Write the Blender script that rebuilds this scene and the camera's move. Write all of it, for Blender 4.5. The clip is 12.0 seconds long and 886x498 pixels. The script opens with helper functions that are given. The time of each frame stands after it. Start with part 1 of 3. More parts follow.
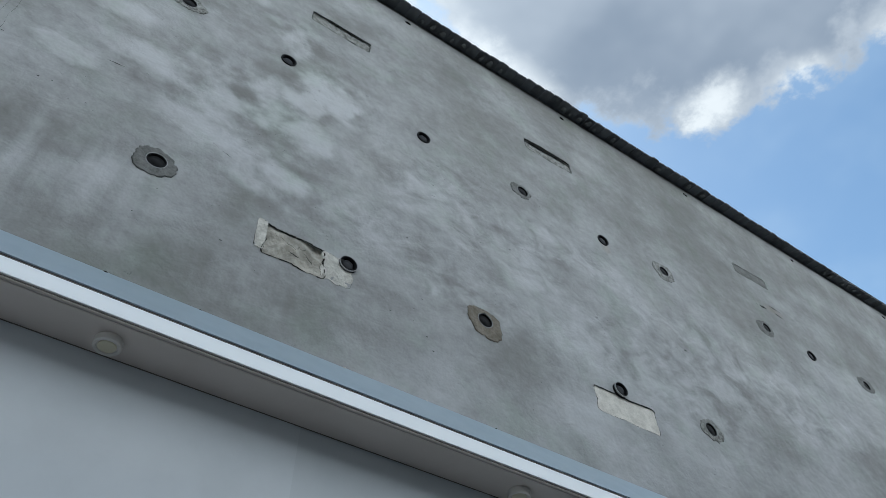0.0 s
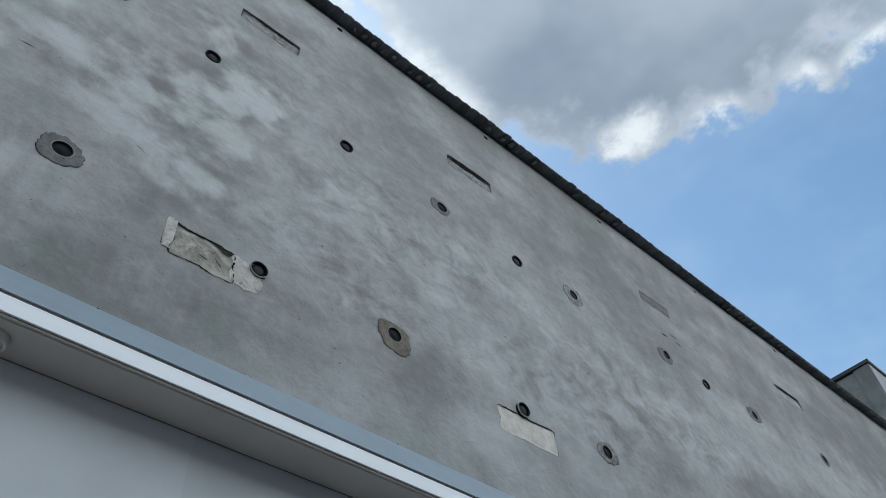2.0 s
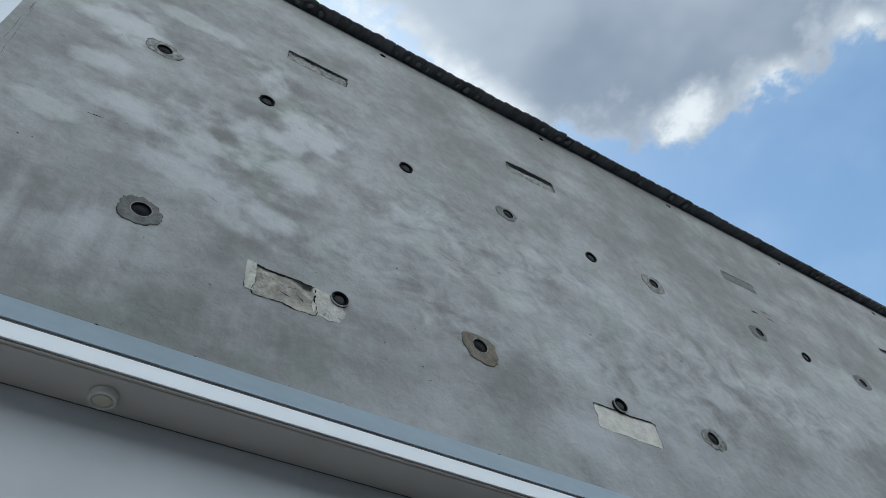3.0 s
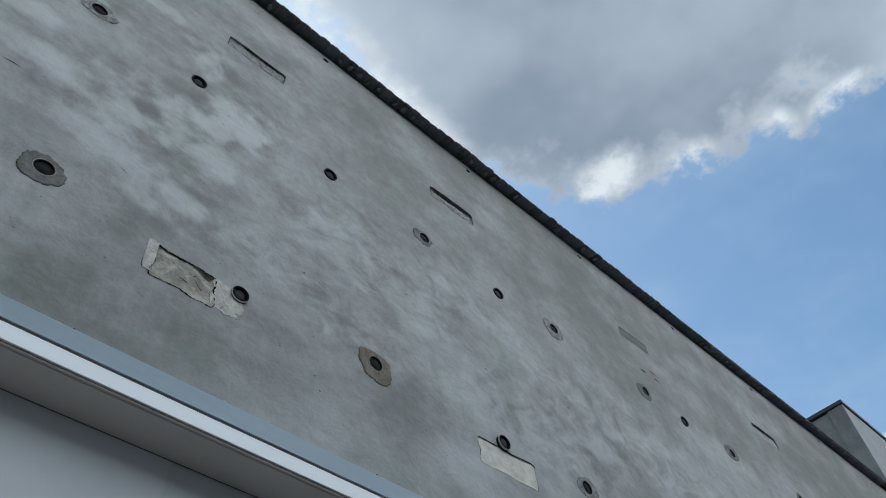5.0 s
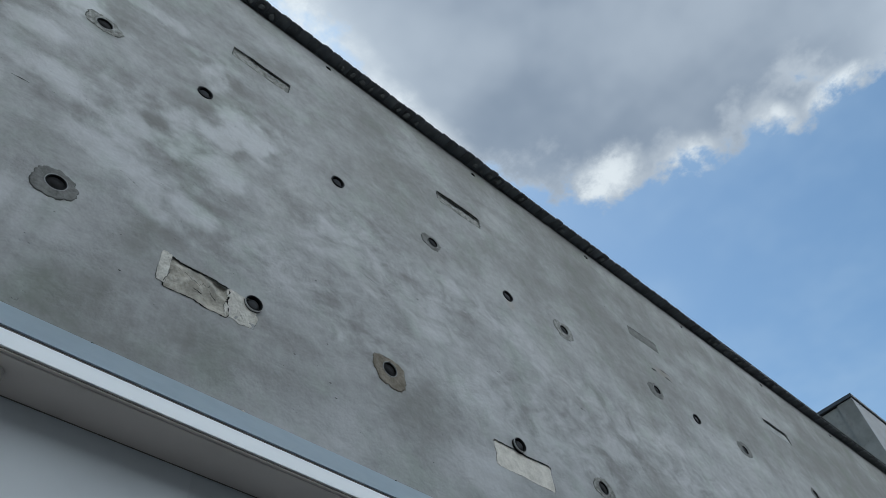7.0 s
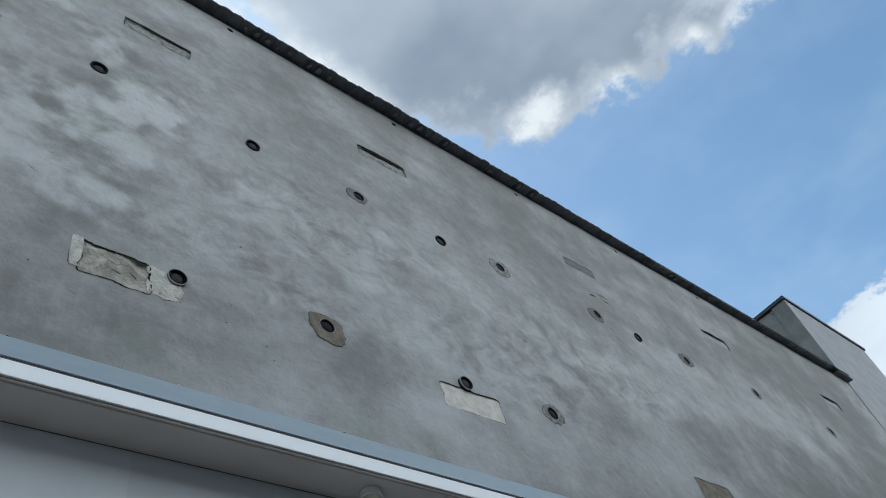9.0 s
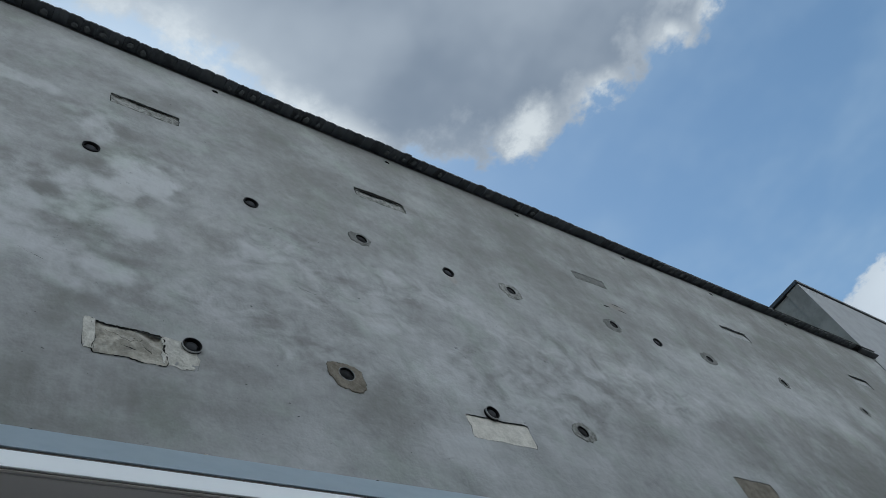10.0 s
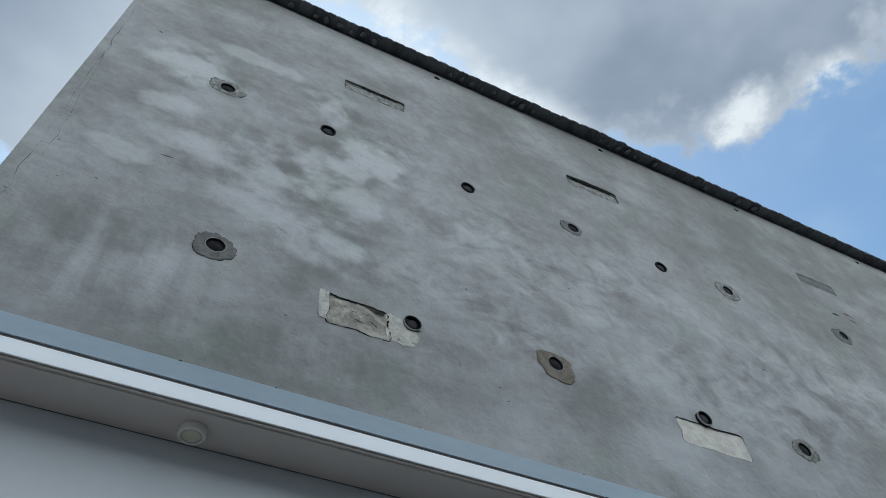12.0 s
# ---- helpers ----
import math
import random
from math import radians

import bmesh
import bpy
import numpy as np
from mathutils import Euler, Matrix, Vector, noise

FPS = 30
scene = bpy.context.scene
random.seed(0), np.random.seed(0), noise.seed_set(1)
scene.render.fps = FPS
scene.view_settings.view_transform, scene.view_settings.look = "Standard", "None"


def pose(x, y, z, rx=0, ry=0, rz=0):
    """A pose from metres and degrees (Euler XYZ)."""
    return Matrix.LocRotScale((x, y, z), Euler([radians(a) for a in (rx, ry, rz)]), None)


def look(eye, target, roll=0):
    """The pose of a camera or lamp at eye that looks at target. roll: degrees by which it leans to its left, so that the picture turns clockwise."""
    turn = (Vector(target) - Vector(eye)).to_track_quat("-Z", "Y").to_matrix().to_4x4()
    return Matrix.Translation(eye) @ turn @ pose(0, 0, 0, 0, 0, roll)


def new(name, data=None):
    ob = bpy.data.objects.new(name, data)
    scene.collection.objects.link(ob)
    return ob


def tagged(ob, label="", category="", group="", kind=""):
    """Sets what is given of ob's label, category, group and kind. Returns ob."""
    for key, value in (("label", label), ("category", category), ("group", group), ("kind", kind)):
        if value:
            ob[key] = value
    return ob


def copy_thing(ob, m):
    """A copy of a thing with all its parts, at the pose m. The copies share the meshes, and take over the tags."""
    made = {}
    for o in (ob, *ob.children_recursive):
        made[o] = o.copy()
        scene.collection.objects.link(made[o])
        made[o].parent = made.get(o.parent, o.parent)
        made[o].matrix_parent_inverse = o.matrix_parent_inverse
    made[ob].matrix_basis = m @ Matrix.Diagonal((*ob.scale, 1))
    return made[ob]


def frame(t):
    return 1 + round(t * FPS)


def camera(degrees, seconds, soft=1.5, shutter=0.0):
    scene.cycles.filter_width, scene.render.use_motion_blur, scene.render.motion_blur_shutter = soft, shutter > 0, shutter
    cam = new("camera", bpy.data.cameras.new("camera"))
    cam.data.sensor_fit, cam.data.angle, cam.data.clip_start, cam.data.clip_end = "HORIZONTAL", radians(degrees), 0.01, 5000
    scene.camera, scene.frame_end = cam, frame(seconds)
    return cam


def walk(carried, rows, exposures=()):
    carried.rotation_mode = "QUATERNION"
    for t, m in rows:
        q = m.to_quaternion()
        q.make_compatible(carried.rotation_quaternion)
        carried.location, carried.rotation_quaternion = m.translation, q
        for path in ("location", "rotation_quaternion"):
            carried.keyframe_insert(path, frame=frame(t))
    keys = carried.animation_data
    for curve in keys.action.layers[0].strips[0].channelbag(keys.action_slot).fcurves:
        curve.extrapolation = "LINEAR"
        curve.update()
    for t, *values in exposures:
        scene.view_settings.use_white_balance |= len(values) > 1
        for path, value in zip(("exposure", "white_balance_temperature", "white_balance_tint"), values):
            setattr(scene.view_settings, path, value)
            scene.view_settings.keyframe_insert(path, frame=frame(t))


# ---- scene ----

cam = camera(61.0, 12.0, soft=0.7)
PATH = [
    (0, (0.027, -4.076, 1.537), (0.773, -2.983, 3.036), -0.7),
    (0.5, (0.022, -4.081, 1.522), (0.869, -3.047, 3.009), 2.5),
    (1, (0.03, -4.113, 1.527), (0.954, -3.143, 3.011), 2.4),
    (1.5, (0.026, -4.13, 1.529), (0.963, -3.185, 3.022), -0.2),
    (2, (0.035, -4.145, 1.561), (0.94, -3.194, 3.07), -3.7),
    (2.5, (0.009, -4.114, 1.552), (0.815, -3.109, 3.082), -6.2),
    (2.7, (0.001, -4.103, 1.545), (0.741, -3.063, 3.084), -6.0),
    (4.3, (0.026, -4.075, 1.532), (0.897, -3.193, 3.101), -4.5),
    (4.5, (0.021, -4.059, 1.527), (0.914, -3.198, 3.095), -4.7),
    (5, (0.033, -4.051, 1.533), (0.936, -3.199, 3.101), -5.0),
    (5.5, (0.043, -4.031, 1.522), (0.922, -3.173, 3.1), -5.4),
    (6, (0.003, -4.033, 1.529), (0.865, -3.172, 3.115), -5.6),
    (6.5, (-0.009, -4.008, 1.537), (0.856, -3.153, 3.124), -5.9),
    (7, (-0.031, -3.989, 1.533), (0.863, -3.142, 3.109), -6.5),
    (8.8, (0.102, -4.006, 1.48), (1.151, -3.17, 2.963), -15.2),
    (9, (0.127, -4.04, 1.471), (1.188, -3.211, 2.95), -17.6),
    (9.5, (0.143, -4.092, 1.503), (1.221, -3.302, 2.992), -25.0),
    (10, (0.1, -4.08, 1.526), (1.126, -3.292, 3.051), -25.3),
    (10.5, (-0.022, -4.029, 1.549), (0.849, -3.141, 3.115), -15.3),
    (11, (-0.069, -4.005, 1.57), (0.66, -3.013, 3.146), -6.7),
    (11.5, (-0.072, -4.035, 1.569), (0.569, -2.99, 3.149), -3.2),
    (12, (-0.087, -4.024, 1.589), (0.512, -2.956, 3.17), -3.9),
]
walk(cam, [(t, look(eye, target, roll)) for t, eye, target, roll in PATH], [(t, stops, 5900, 5) for t, stops in ((0, 0.12), (0.5, 0.19), (1, 0.15), (1.5, 0.12), (2, 0.05), (2.5, 0.05), (4.5, -0.05), (7, -0.09), (9, 0.04), (9.5, -0.12), (10, -0.28), (10.5, -0.13), (11, 0.02), (11.5, 0.05), (12, 0.0))])

# ---- sky, sun ----
SUN_ELEVATION, SUN_AZIMUTH = 55, 10      # degrees; azimuth from +y towards +x


class Nodes:
    """A short way to write node trees."""

    def __init__(self, tree):
        self.tree = tree
        tree.nodes.clear()

    def add(self, kind, *inputs, out=0, **settings):
        n = self.tree.nodes.new(kind)
        for key, value in settings.items():
            if key == "operation":
                n.operation = value
            elif key == "blend":
                n.data_type, n.blend_type = "RGBA", value
            elif key == "noise_type":
                n.noise_type = value
            elif key == "feature":
                n.feature = value
            elif key == "interpolation":
                n.interpolation_type = value
        for i, value in enumerate(inputs):
            if value is None:
                continue
            if isinstance(value, bpy.types.NodeSocket):
                self.tree.links.new(value, n.inputs[i])
            else:
                n.inputs[i].default_value = value
        return n.outputs[out] if len(n.outputs) else None

    def math(self, operation, a, b=None, c=None):
        return self.add("ShaderNodeMath", a, b, c, operation=operation)

    def vec(self, operation, a, b=None, out=0):
        return self.add("ShaderNodeVectorMath", a, b, operation=operation, out=out)

    def noise(self, where, scale, detail=4.0, rough=0.55, lac=2.0, distort=0.0, colour=False):
        n = self.tree.nodes.new("ShaderNodeTexNoise")
        self.tree.links.new(where, n.inputs["Vector"])
        for key, value in (("Scale", scale), ("Detail", detail), ("Roughness", rough), ("Lacunarity", lac), ("Distortion", distort)):
            n.inputs[key].default_value = value
        return n.outputs[1 if colour else 0]

    def step(self, value, low, high, a=0.0, b=1.0):
        n = self.tree.nodes.new("ShaderNodeMapRange")
        n.interpolation_type = "SMOOTHSTEP"
        self.tree.links.new(value, n.inputs[0])
        for i, v in enumerate((low, high, a, b)):
            n.inputs[i + 1].default_value = v
        return n.outputs[0]

    def mix(self, factor, a, b, blend="MIX"):
        n = self.tree.nodes.new("ShaderNodeMix")
        n.data_type, n.blend_type = "RGBA", blend
        for i, value in ((0, factor), (6, a), (7, b)):
            if isinstance(value, bpy.types.NodeSocket):
                self.tree.links.new(value, n.inputs[i])
            elif i == 0:
                n.inputs[i].default_value = value
            else:
                n.inputs[i].default_value = (*value, 1) if len(value) == 3 else value
        return n.outputs[2]


world = bpy.data.worlds.new("sky")
scene.world = world
world.use_nodes = True
N = Nodes(world.node_tree)
sky = N.tree.nodes.new("ShaderNodeTexSky")
sky.sky_type, sky.sun_disc = "NISHITA", False
sky.sun_elevation, sky.sun_rotation = radians(SUN_ELEVATION), radians(SUN_AZIMUTH)
sky.dust_density, sky.ozone_density, sky.air_density = 0.7, 1.0, 1.0
way = N.tree.nodes.new("ShaderNodeTexCoord").outputs["Generated"]
axis = N.tree.nodes.new("ShaderNodeSeparateXYZ")
N.tree.links.new(way, axis.inputs[0])
height = N.math("MAXIMUM", axis.outputs[2], 0.02)
flat = N.tree.nodes.new("ShaderNodeCombineXYZ")        # the cloud layer, seen as a level sheet
N.tree.links.new(N.math("DIVIDE", axis.outputs[0], height), flat.inputs[0])
flat_v = N.math("DIVIDE", axis.outputs[1], height)
N.tree.links.new(flat_v, flat.inputs[1])
layer = flat.outputs[0]
billow = N.noise(layer, 5.0, 7.0, 0.58)
fine = N.noise(layer, 16.0, 6.0, 0.6)
CLOUDS = [(0.40, 0.05, 0.39, 0.37), (0.70, 0.10, 0.10, 0.10), (0.64, -0.18, 0.23, 0.22), (0.20, 0.29, 0.26, 0.10), (0.655, 0.275, 0.065, 0.085), (0.78, 0.0, 0.08, 0.065),
          (0.738, 0.181, 0.015, 0.011), (0.772, 0.122, 0.03, 0.018), (2.02, 0.19, 0.37, 0.26), (-0.32, 0.50, 0.34, 0.28)]      # east, north, half sizes
BRIGHT = [(0.675, 0.275, 0.06, 0.085), (0.805, 0.03, 0.055, 0.035), (0.83, -0.06, 0.03, 0.06), (0.755, 0.155, 0.05, 0.05), (0.15, 0.365, 0.16, 0.06), (0.33, 0.395, 0.20, 0.05)]      # sunlit heads
body = None
for u, v, ru, rv in CLOUDS:
    d = N.vec("LENGTH", N.vec("MULTIPLY", N.vec("SUBTRACT", layer, (u, v, 0)), (1 / ru, 1 / rv, 0)), out=1)
    d = N.math("MULTIPLY", N.math("SUBTRACT", 1.0, d), min(ru, rv) * 5)
    body = d if body is None else N.math("MAXIMUM", body, d)
heads = None
for u, v, ru, rv in BRIGHT:
    d = N.math("SUBTRACT", 1.0, N.vec("LENGTH", N.vec("MULTIPLY", N.vec("SUBTRACT", layer, (u, v, 0)), (1 / ru, 1 / rv, 0)), out=1))
    heads = d if heads is None else N.math("MAXIMUM", heads, d)
broken = N.noise(layer, 0.9, 6.0, 0.55)                 # unseen broken cumulus, added in the southern sky to light the wall
away = N.step(N.math("MULTIPLY", flat_v, -1.0), 0.25, 0.7)
body = N.math("MAXIMUM", body, N.math("SUBTRACT", N.math("MULTIPLY", N.math("SUBTRACT", broken, 0.36), 3.0), N.math("MULTIPLY", N.math("SUBTRACT", 1.0, away), 3.0)))
wobble = N.math("ADD", N.math("MULTIPLY", N.math("SUBTRACT", billow, 0.5), 0.75), N.math("MULTIPLY", N.math("SUBTRACT", fine, 0.5), 0.75))
thick = N.math("ADD", body, wobble)
cover = N.step(thick, -0.03, 0.17)
puffs = N.noise(layer, 3.2, 3.0, 0.45)
core = N.step(N.math("ADD", thick, N.math("MULTIPLY", N.math("SUBTRACT", puffs, 0.5), 1.5)), -0.06, 0.30)
tone = N.step(N.noise(layer, 3.0, 4.0, 0.5), 0.36, 0.66)
cloud = N.mix(core, (0.50, 0.53, 0.575), N.mix(tone, (0.28, 0.325, 0.395), (0.44, 0.48, 0.54)))
crisp = N.noise(layer, 17.0, 8.0, 0.6)
shine = N.math("MULTIPLY", N.step(N.math("ADD", heads, N.math("MULTIPLY", wobble, 1.2)), -0.05, 0.75), N.step(crisp, 0.36, 0.60, 0.35, 1.0))
cloud = N.mix(shine, cloud, (0.84, 0.845, 0.84))
e, a = radians(SUN_ELEVATION), radians(SUN_AZIMUTH)
sunward = (math.sin(a) * math.cos(e), math.cos(a) * math.cos(e), math.sin(e))
lit = N.step(N.vec("DOT_PRODUCT", way, sunward, out=1), 0.25, 0.75, 1.0, 0.0)      # clouds away from the sun show their sunlit side
cloud = N.mix(lit, cloud, (1.40, 1.43, 1.44))
glow = N.step(N.vec("DOT_PRODUCT", way, sunward, out=1), 0.91, 0.985, 0.0, 0.5)      # thin cloud in front of the sun
cloud = N.mix(glow, cloud, (0.90, 0.93, 0.96))
veil = N.step(N.noise(layer, 2.2, 4.0, 0.6), 0.38, 0.75, 0.05, 0.35)
clear = N.add("ShaderNodeBackground", N.mix(veil, N.mix(1.0, sky.outputs[0], (0.98, 1.08, 1.02), "MULTIPLY"), (3.6, 4.4, 5.2)), 0.152)
cloudy = N.add("ShaderNodeBackground", cloud, 1.0)
both = N.add("ShaderNodeMixShader", cover, clear, cloudy)
N.add("ShaderNodeOutputWorld", both)

sun = new("sun", bpy.data.lights.new("sun", "SUN"))
sun.data.energy, sun.data.angle, sun.data.color = 3.0, radians(12), (1.0, 0.96, 0.9)
sun.matrix_world = look((0, 0, 0), (-math.sin(a) * math.cos(e), -math.cos(a) * math.cos(e), -math.sin(e)))


# ---- materials ----
def material(name, roughness=0.7, metal=0.0, gloss=0.5):
    m = bpy.data.materials.new(name)
    m.use_nodes = True
    n = Nodes(m.node_tree)
    n.shader = n.tree.nodes.new("ShaderNodeBsdfPrincipled")
    n.shader.inputs["Roughness"].default_value, n.shader.inputs["Metallic"].default_value = roughness, metal
    n.shader.inputs["Specular IOR Level"].default_value = gloss
    n.add("ShaderNodeOutputMaterial", n.shader.outputs[0])
    n.where = n.tree.nodes.new("ShaderNodeTexCoord").outputs["Object"]
    n.m = m
    return n


def finish(n, colour, bump=None, strength=0.3, distance=0.01, rough=None):
    if isinstance(colour, bpy.types.NodeSocket):
        n.tree.links.new(colour, n.shader.inputs["Base Color"])
    else:
        n.shader.inputs["Base Color"].default_value = (*colour, 1)
    if bump is not None:
        b = n.tree.nodes.new("ShaderNodeBump")
        b.inputs["Strength"].default_value, b.inputs["Distance"].default_value = strength, distance
        n.tree.links.new(bump, b.inputs["Height"])
        n.tree.links.new(b.outputs[0], n.shader.inputs["Normal"])
    if rough is not None:
        n.tree.links.new(rough, n.shader.inputs["Roughness"])
    return n.m


def blots(n, p, spots, inner=0.25):
    """Soft oval regions on the wall, 1 in their middle and 0 at their rims: (x, z, half width, half height)."""
    total = None
    for x, z, rx, rz in spots:
        d = n.vec("LENGTH", n.vec("MULTIPLY", n.vec("SUBTRACT", p, (x, 0, z)), (1 / rx, 0, 1 / rz)), out=1)
        d = n.step(d, inner, 1.0, 1.0, 0.0)
        total = d if total is None else n.math("MAXIMUM", total, d)
    return total


def plaster():
    """Hand-trowelled cement render: smeared level strokes, pale lime bloom, runs, fine relief."""
    n = material("cement_render", 0.9, 0.0, 0.3)
    p = n.where
    turn = n.tree.nodes.new("ShaderNodeVectorRotate")
    turn.rotation_type = "Y_AXIS"
    turn.inputs["Angle"].default_value = radians(6)
    n.tree.links.new(p, turn.inputs["Vector"])
    q = n.vec("MULTIPLY", turn.outputs[0], (1.0, 1.0, 1.3))

    def swing(where, scale, amount, detail=3.0, rough=0.5, distort=0.0):
        return n.math("MULTIPLY", n.math("SUBTRACT", n.noise(where, scale, detail, rough, distort=distort), 0.5), amount)

    def plus(*values):
        total = values[0]
        for v in values[1:]:
            total = n.math("ADD", total, v)
        return total

    micro = n.noise(p, 45.0, 4.0, 0.6)
    shift = n.vec("MULTIPLY", n.vec("SUBTRACT", n.noise(p, 1.9, 4.0, 0.6, colour=True), (0.5, 0.5, 0.5)), (0.5, 0.0, 0.45))
    warped = n.vec("ADD", p, shift)
    bloom = blots(n, p, ((1.35, 8.75, 0.9, 0.8), (0.5, 7.9, 1.5, 0.9), (1.1, 6.95, 0.9, 0.65), (-0.6, 9.2, 0.9, 0.7), (0.85, 9.6, 0.5, 0.5)))
    lime = blots(n, warped, ((1.33, 8.72, 0.46, 0.44), (0.90, 8.2, 0.42, 0.36), (1.25, 7.8, 0.32, 0.36), (0.45, 7.6, 0.55, 0.30), (0.30, 7.15, 0.5, 0.24), (0.92, 6.95, 0.5, 0.34), (-0.4, 7.75, 0.6, 0.24),
                             (-0.75, 9.15, 0.55, 0.32), (-0.75, 8.3, 0.35, 0.22), (-0.95, 7.3, 0.36, 0.16), (-0.1, 9.9, 0.7, 0.18), (0.85, 9.4, 0.22, 0.36)), 0.5)
    bare = blots(n, warped, ((0.60, 8.45, 0.20, 0.20), (0.55, 7.95, 0.24, 0.14), (0.75, 7.52, 0.20, 0.10), (1.39, 8.2, 0.16, 0.14), (1.35, 7.42, 0.3, 0.15), (-0.27, 7.4, 0.34, 0.13), (0.40, 8.95, 0.36, 0.18),
                             (1.2, 9.5, 0.28, 0.14), (-0.8, 6.25, 0.6, 0.30), (0.67, 5.6, 0.6, 0.25), (-1.25, 7.6, 0.3, 0.3), (2.8, 6.85, 0.5, 0.18), (-0.9, 8.75, 0.4, 0.12), (2.2, 6.1, 0.6, 0.2)), 0.4)
    smears = blots(n, p, ((2.9, 7.9, 1.7, 1.0), (5.6, 6.8, 2.6, 0.9), (3.0, 6.7, 1.4, 0.6), (2.1, 7.0, 1.1, 0.6), (3.3, 7.6, 2.0, 0.7), (7.6, 7.5, 3.4, 1.0), (4.4, 8.1, 1.6, 0.5)))
    runs = blots(n, p, ((-0.6, 6.0, 1.2, 0.9), (0.9, 5.6, 0.8, 0.4)))
    leopard = n.math("MULTIPLY", bloom, plus(n.math("ADD", swing(n.vec("MULTIPLY", p, (1.0, 1.0, 1.35)), 2.7, 1.5, 1.5, 0.4, 0.2), 0.06), swing(p, 8.0, 0.6, 2.0)))
    chalk = blots(n, warped, ((1.38, 8.70, 0.34, 0.36), (1.15, 8.35, 0.28, 0.22)), 0.7)
    washed = blots(n, p, ((4.1, 6.95, 1.1, 0.7), (4.4, 5.7, 0.7, 0.4)))
    # broad ovals of darker tone, low on the left and far right
    dark_ovals = blots(n, p, ((-0.5, 6.55, 0.9, 0.6), (1.2, 5.45, 2.2, 0.65), (12.5, 5.8, 4.5, 2.2), (17.5, 8.0, 3.5, 2.5)))
    patches = plus(n.math("MULTIPLY", lime, 0.30), n.math("MULTIPLY", chalk, 0.22), n.math("MULTIPLY", bare, -0.13), n.math("MULTIPLY", washed, 0.26), n.math("MULTIPLY", dark_ovals, -0.17))
    wisps = n.math("MULTIPLY", smears, n.math("ADD", swing(q, 2.6, 1.3, 3.0, 0.55, 0.8), 0.11))
    drips = n.math("MULTIPLY", runs, n.math("ADD", swing(n.vec("MULTIPLY", p, (5.5, 1.0, 0.7)), 1.0, 1.0, 3.0), 0.06))
    # darker, noise-broken regions along the top and at the far right
    dark_swaths = n.math("MULTIPLY", blots(n, p, ((6.5, 11.0, 7.0, 1.8), (15.0, 10.4, 7.0, 2.4), (2.6, 10.6, 2.4, 1.1), (17.0, 6.5, 7.0, 3.0))), n.math("ADD", swing(q, 0.9, 0.8), -0.17))
    value = plus(dark_swaths, n.math("ADD", swing(q, 0.40, 1.0, 2.0), 0.44), swing(q, 1.1, 0.62, 2.0, 0.45, 0.3), swing(n.vec("MULTIPLY", turn.outputs[0], (1.0, 1.0, 1.1)), 3.6, 0.42, 3.0, 0.5, 0.3), swing(p, 12.0, 0.26), swing(p, 45.0, 0.18), leopard, patches, wisps, drips)
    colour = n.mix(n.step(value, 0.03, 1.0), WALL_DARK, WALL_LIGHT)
    ochre = n.step(n.noise(p, 0.7, 4.0, 0.6), 0.5, 0.75, 0.0, 0.35)
    colour = n.mix(ochre, colour, (1.0, 0.985, 0.92), "MULTIPLY")
    green = n.step(n.noise(p, 1.6, 4.0, 0.6), 0.48, 0.7, 0.0, 0.6)
    colour = n.mix(green, colour, (0.91, 0.985, 0.90), "MULTIPLY")
    rust = n.math("MULTIPLY", blots(n, p, ((5.33, 8.70, 0.10, 0.14), (8.9, 9.50, 0.3, 0.12))), 0.5)
    colour = n.mix(rust, colour, (1.0, 0.90, 0.80), "MULTIPLY")
    ridge = n.noise(n.vec("MULTIPLY", turn.outputs[0], (1.0, 1.0, 1.15)), 4.0, 3.0, 0.5, distort=0.3)
    crumb = n.noise(p, 26.0, 3.0, 0.6)
    nick = n.math("MULTIPLY", n.step(n.noise(n.vec("MULTIPLY", p, (1.0, 1.0, 2.2)), 11.0, 4.0, 0.62), 0.63, 0.69), n.step(n.noise(p, 1.7, 2.0), 0.56, 0.68))
    rough = n.math("MAXIMUM", n.step(n.noise(p, 1.3, 3.0), 0.45, 0.66, 0.05, 1.0), n.math("MULTIPLY", n.step(n.noise(p, 2.6, 3.0), 0.40, 0.6), blots(n, p, ((0.5, 5.6, 3.2, 1.1), (4.5, 5.4, 2.5, 1.0), (-1.0, 6.6, 1.2, 1.0), (2.4, 6.9, 1.2, 0.5)))))
    relief = plus(ridge, n.math("MULTIPLY", rough, plus(n.math("MULTIPLY", crumb, 0.26), n.math("MULTIPLY", micro, 0.03))), n.math("MULTIPLY", nick, -0.45))
    return finish(n, colour, relief, 0.9, 0.03)


WALL_DARK, WALL_LIGHT = (0.235, 0.233, 0.222), (0.54, 0.545, 0.55)


def mortar(name, dark, light, scale=9.0, strength=0.6, gloss=0.25):
    n = material(name, 0.92, 0.0, gloss)
    a, b = n.noise(n.where, scale, 6.0, 0.65), n.noise(n.where, scale * 7, 4.0, 0.6)
    colour = n.mix(n.step(a, 0.3, 0.7), dark, light)
    colour = n.mix(n.step(b, 0.55, 0.8, 0.0, 0.5), colour, tuple(c * 0.6 for c in dark))
    return finish(n, colour, n.math("ADD", a, n.math("MULTIPLY", b, 0.4)), strength, 0.02)


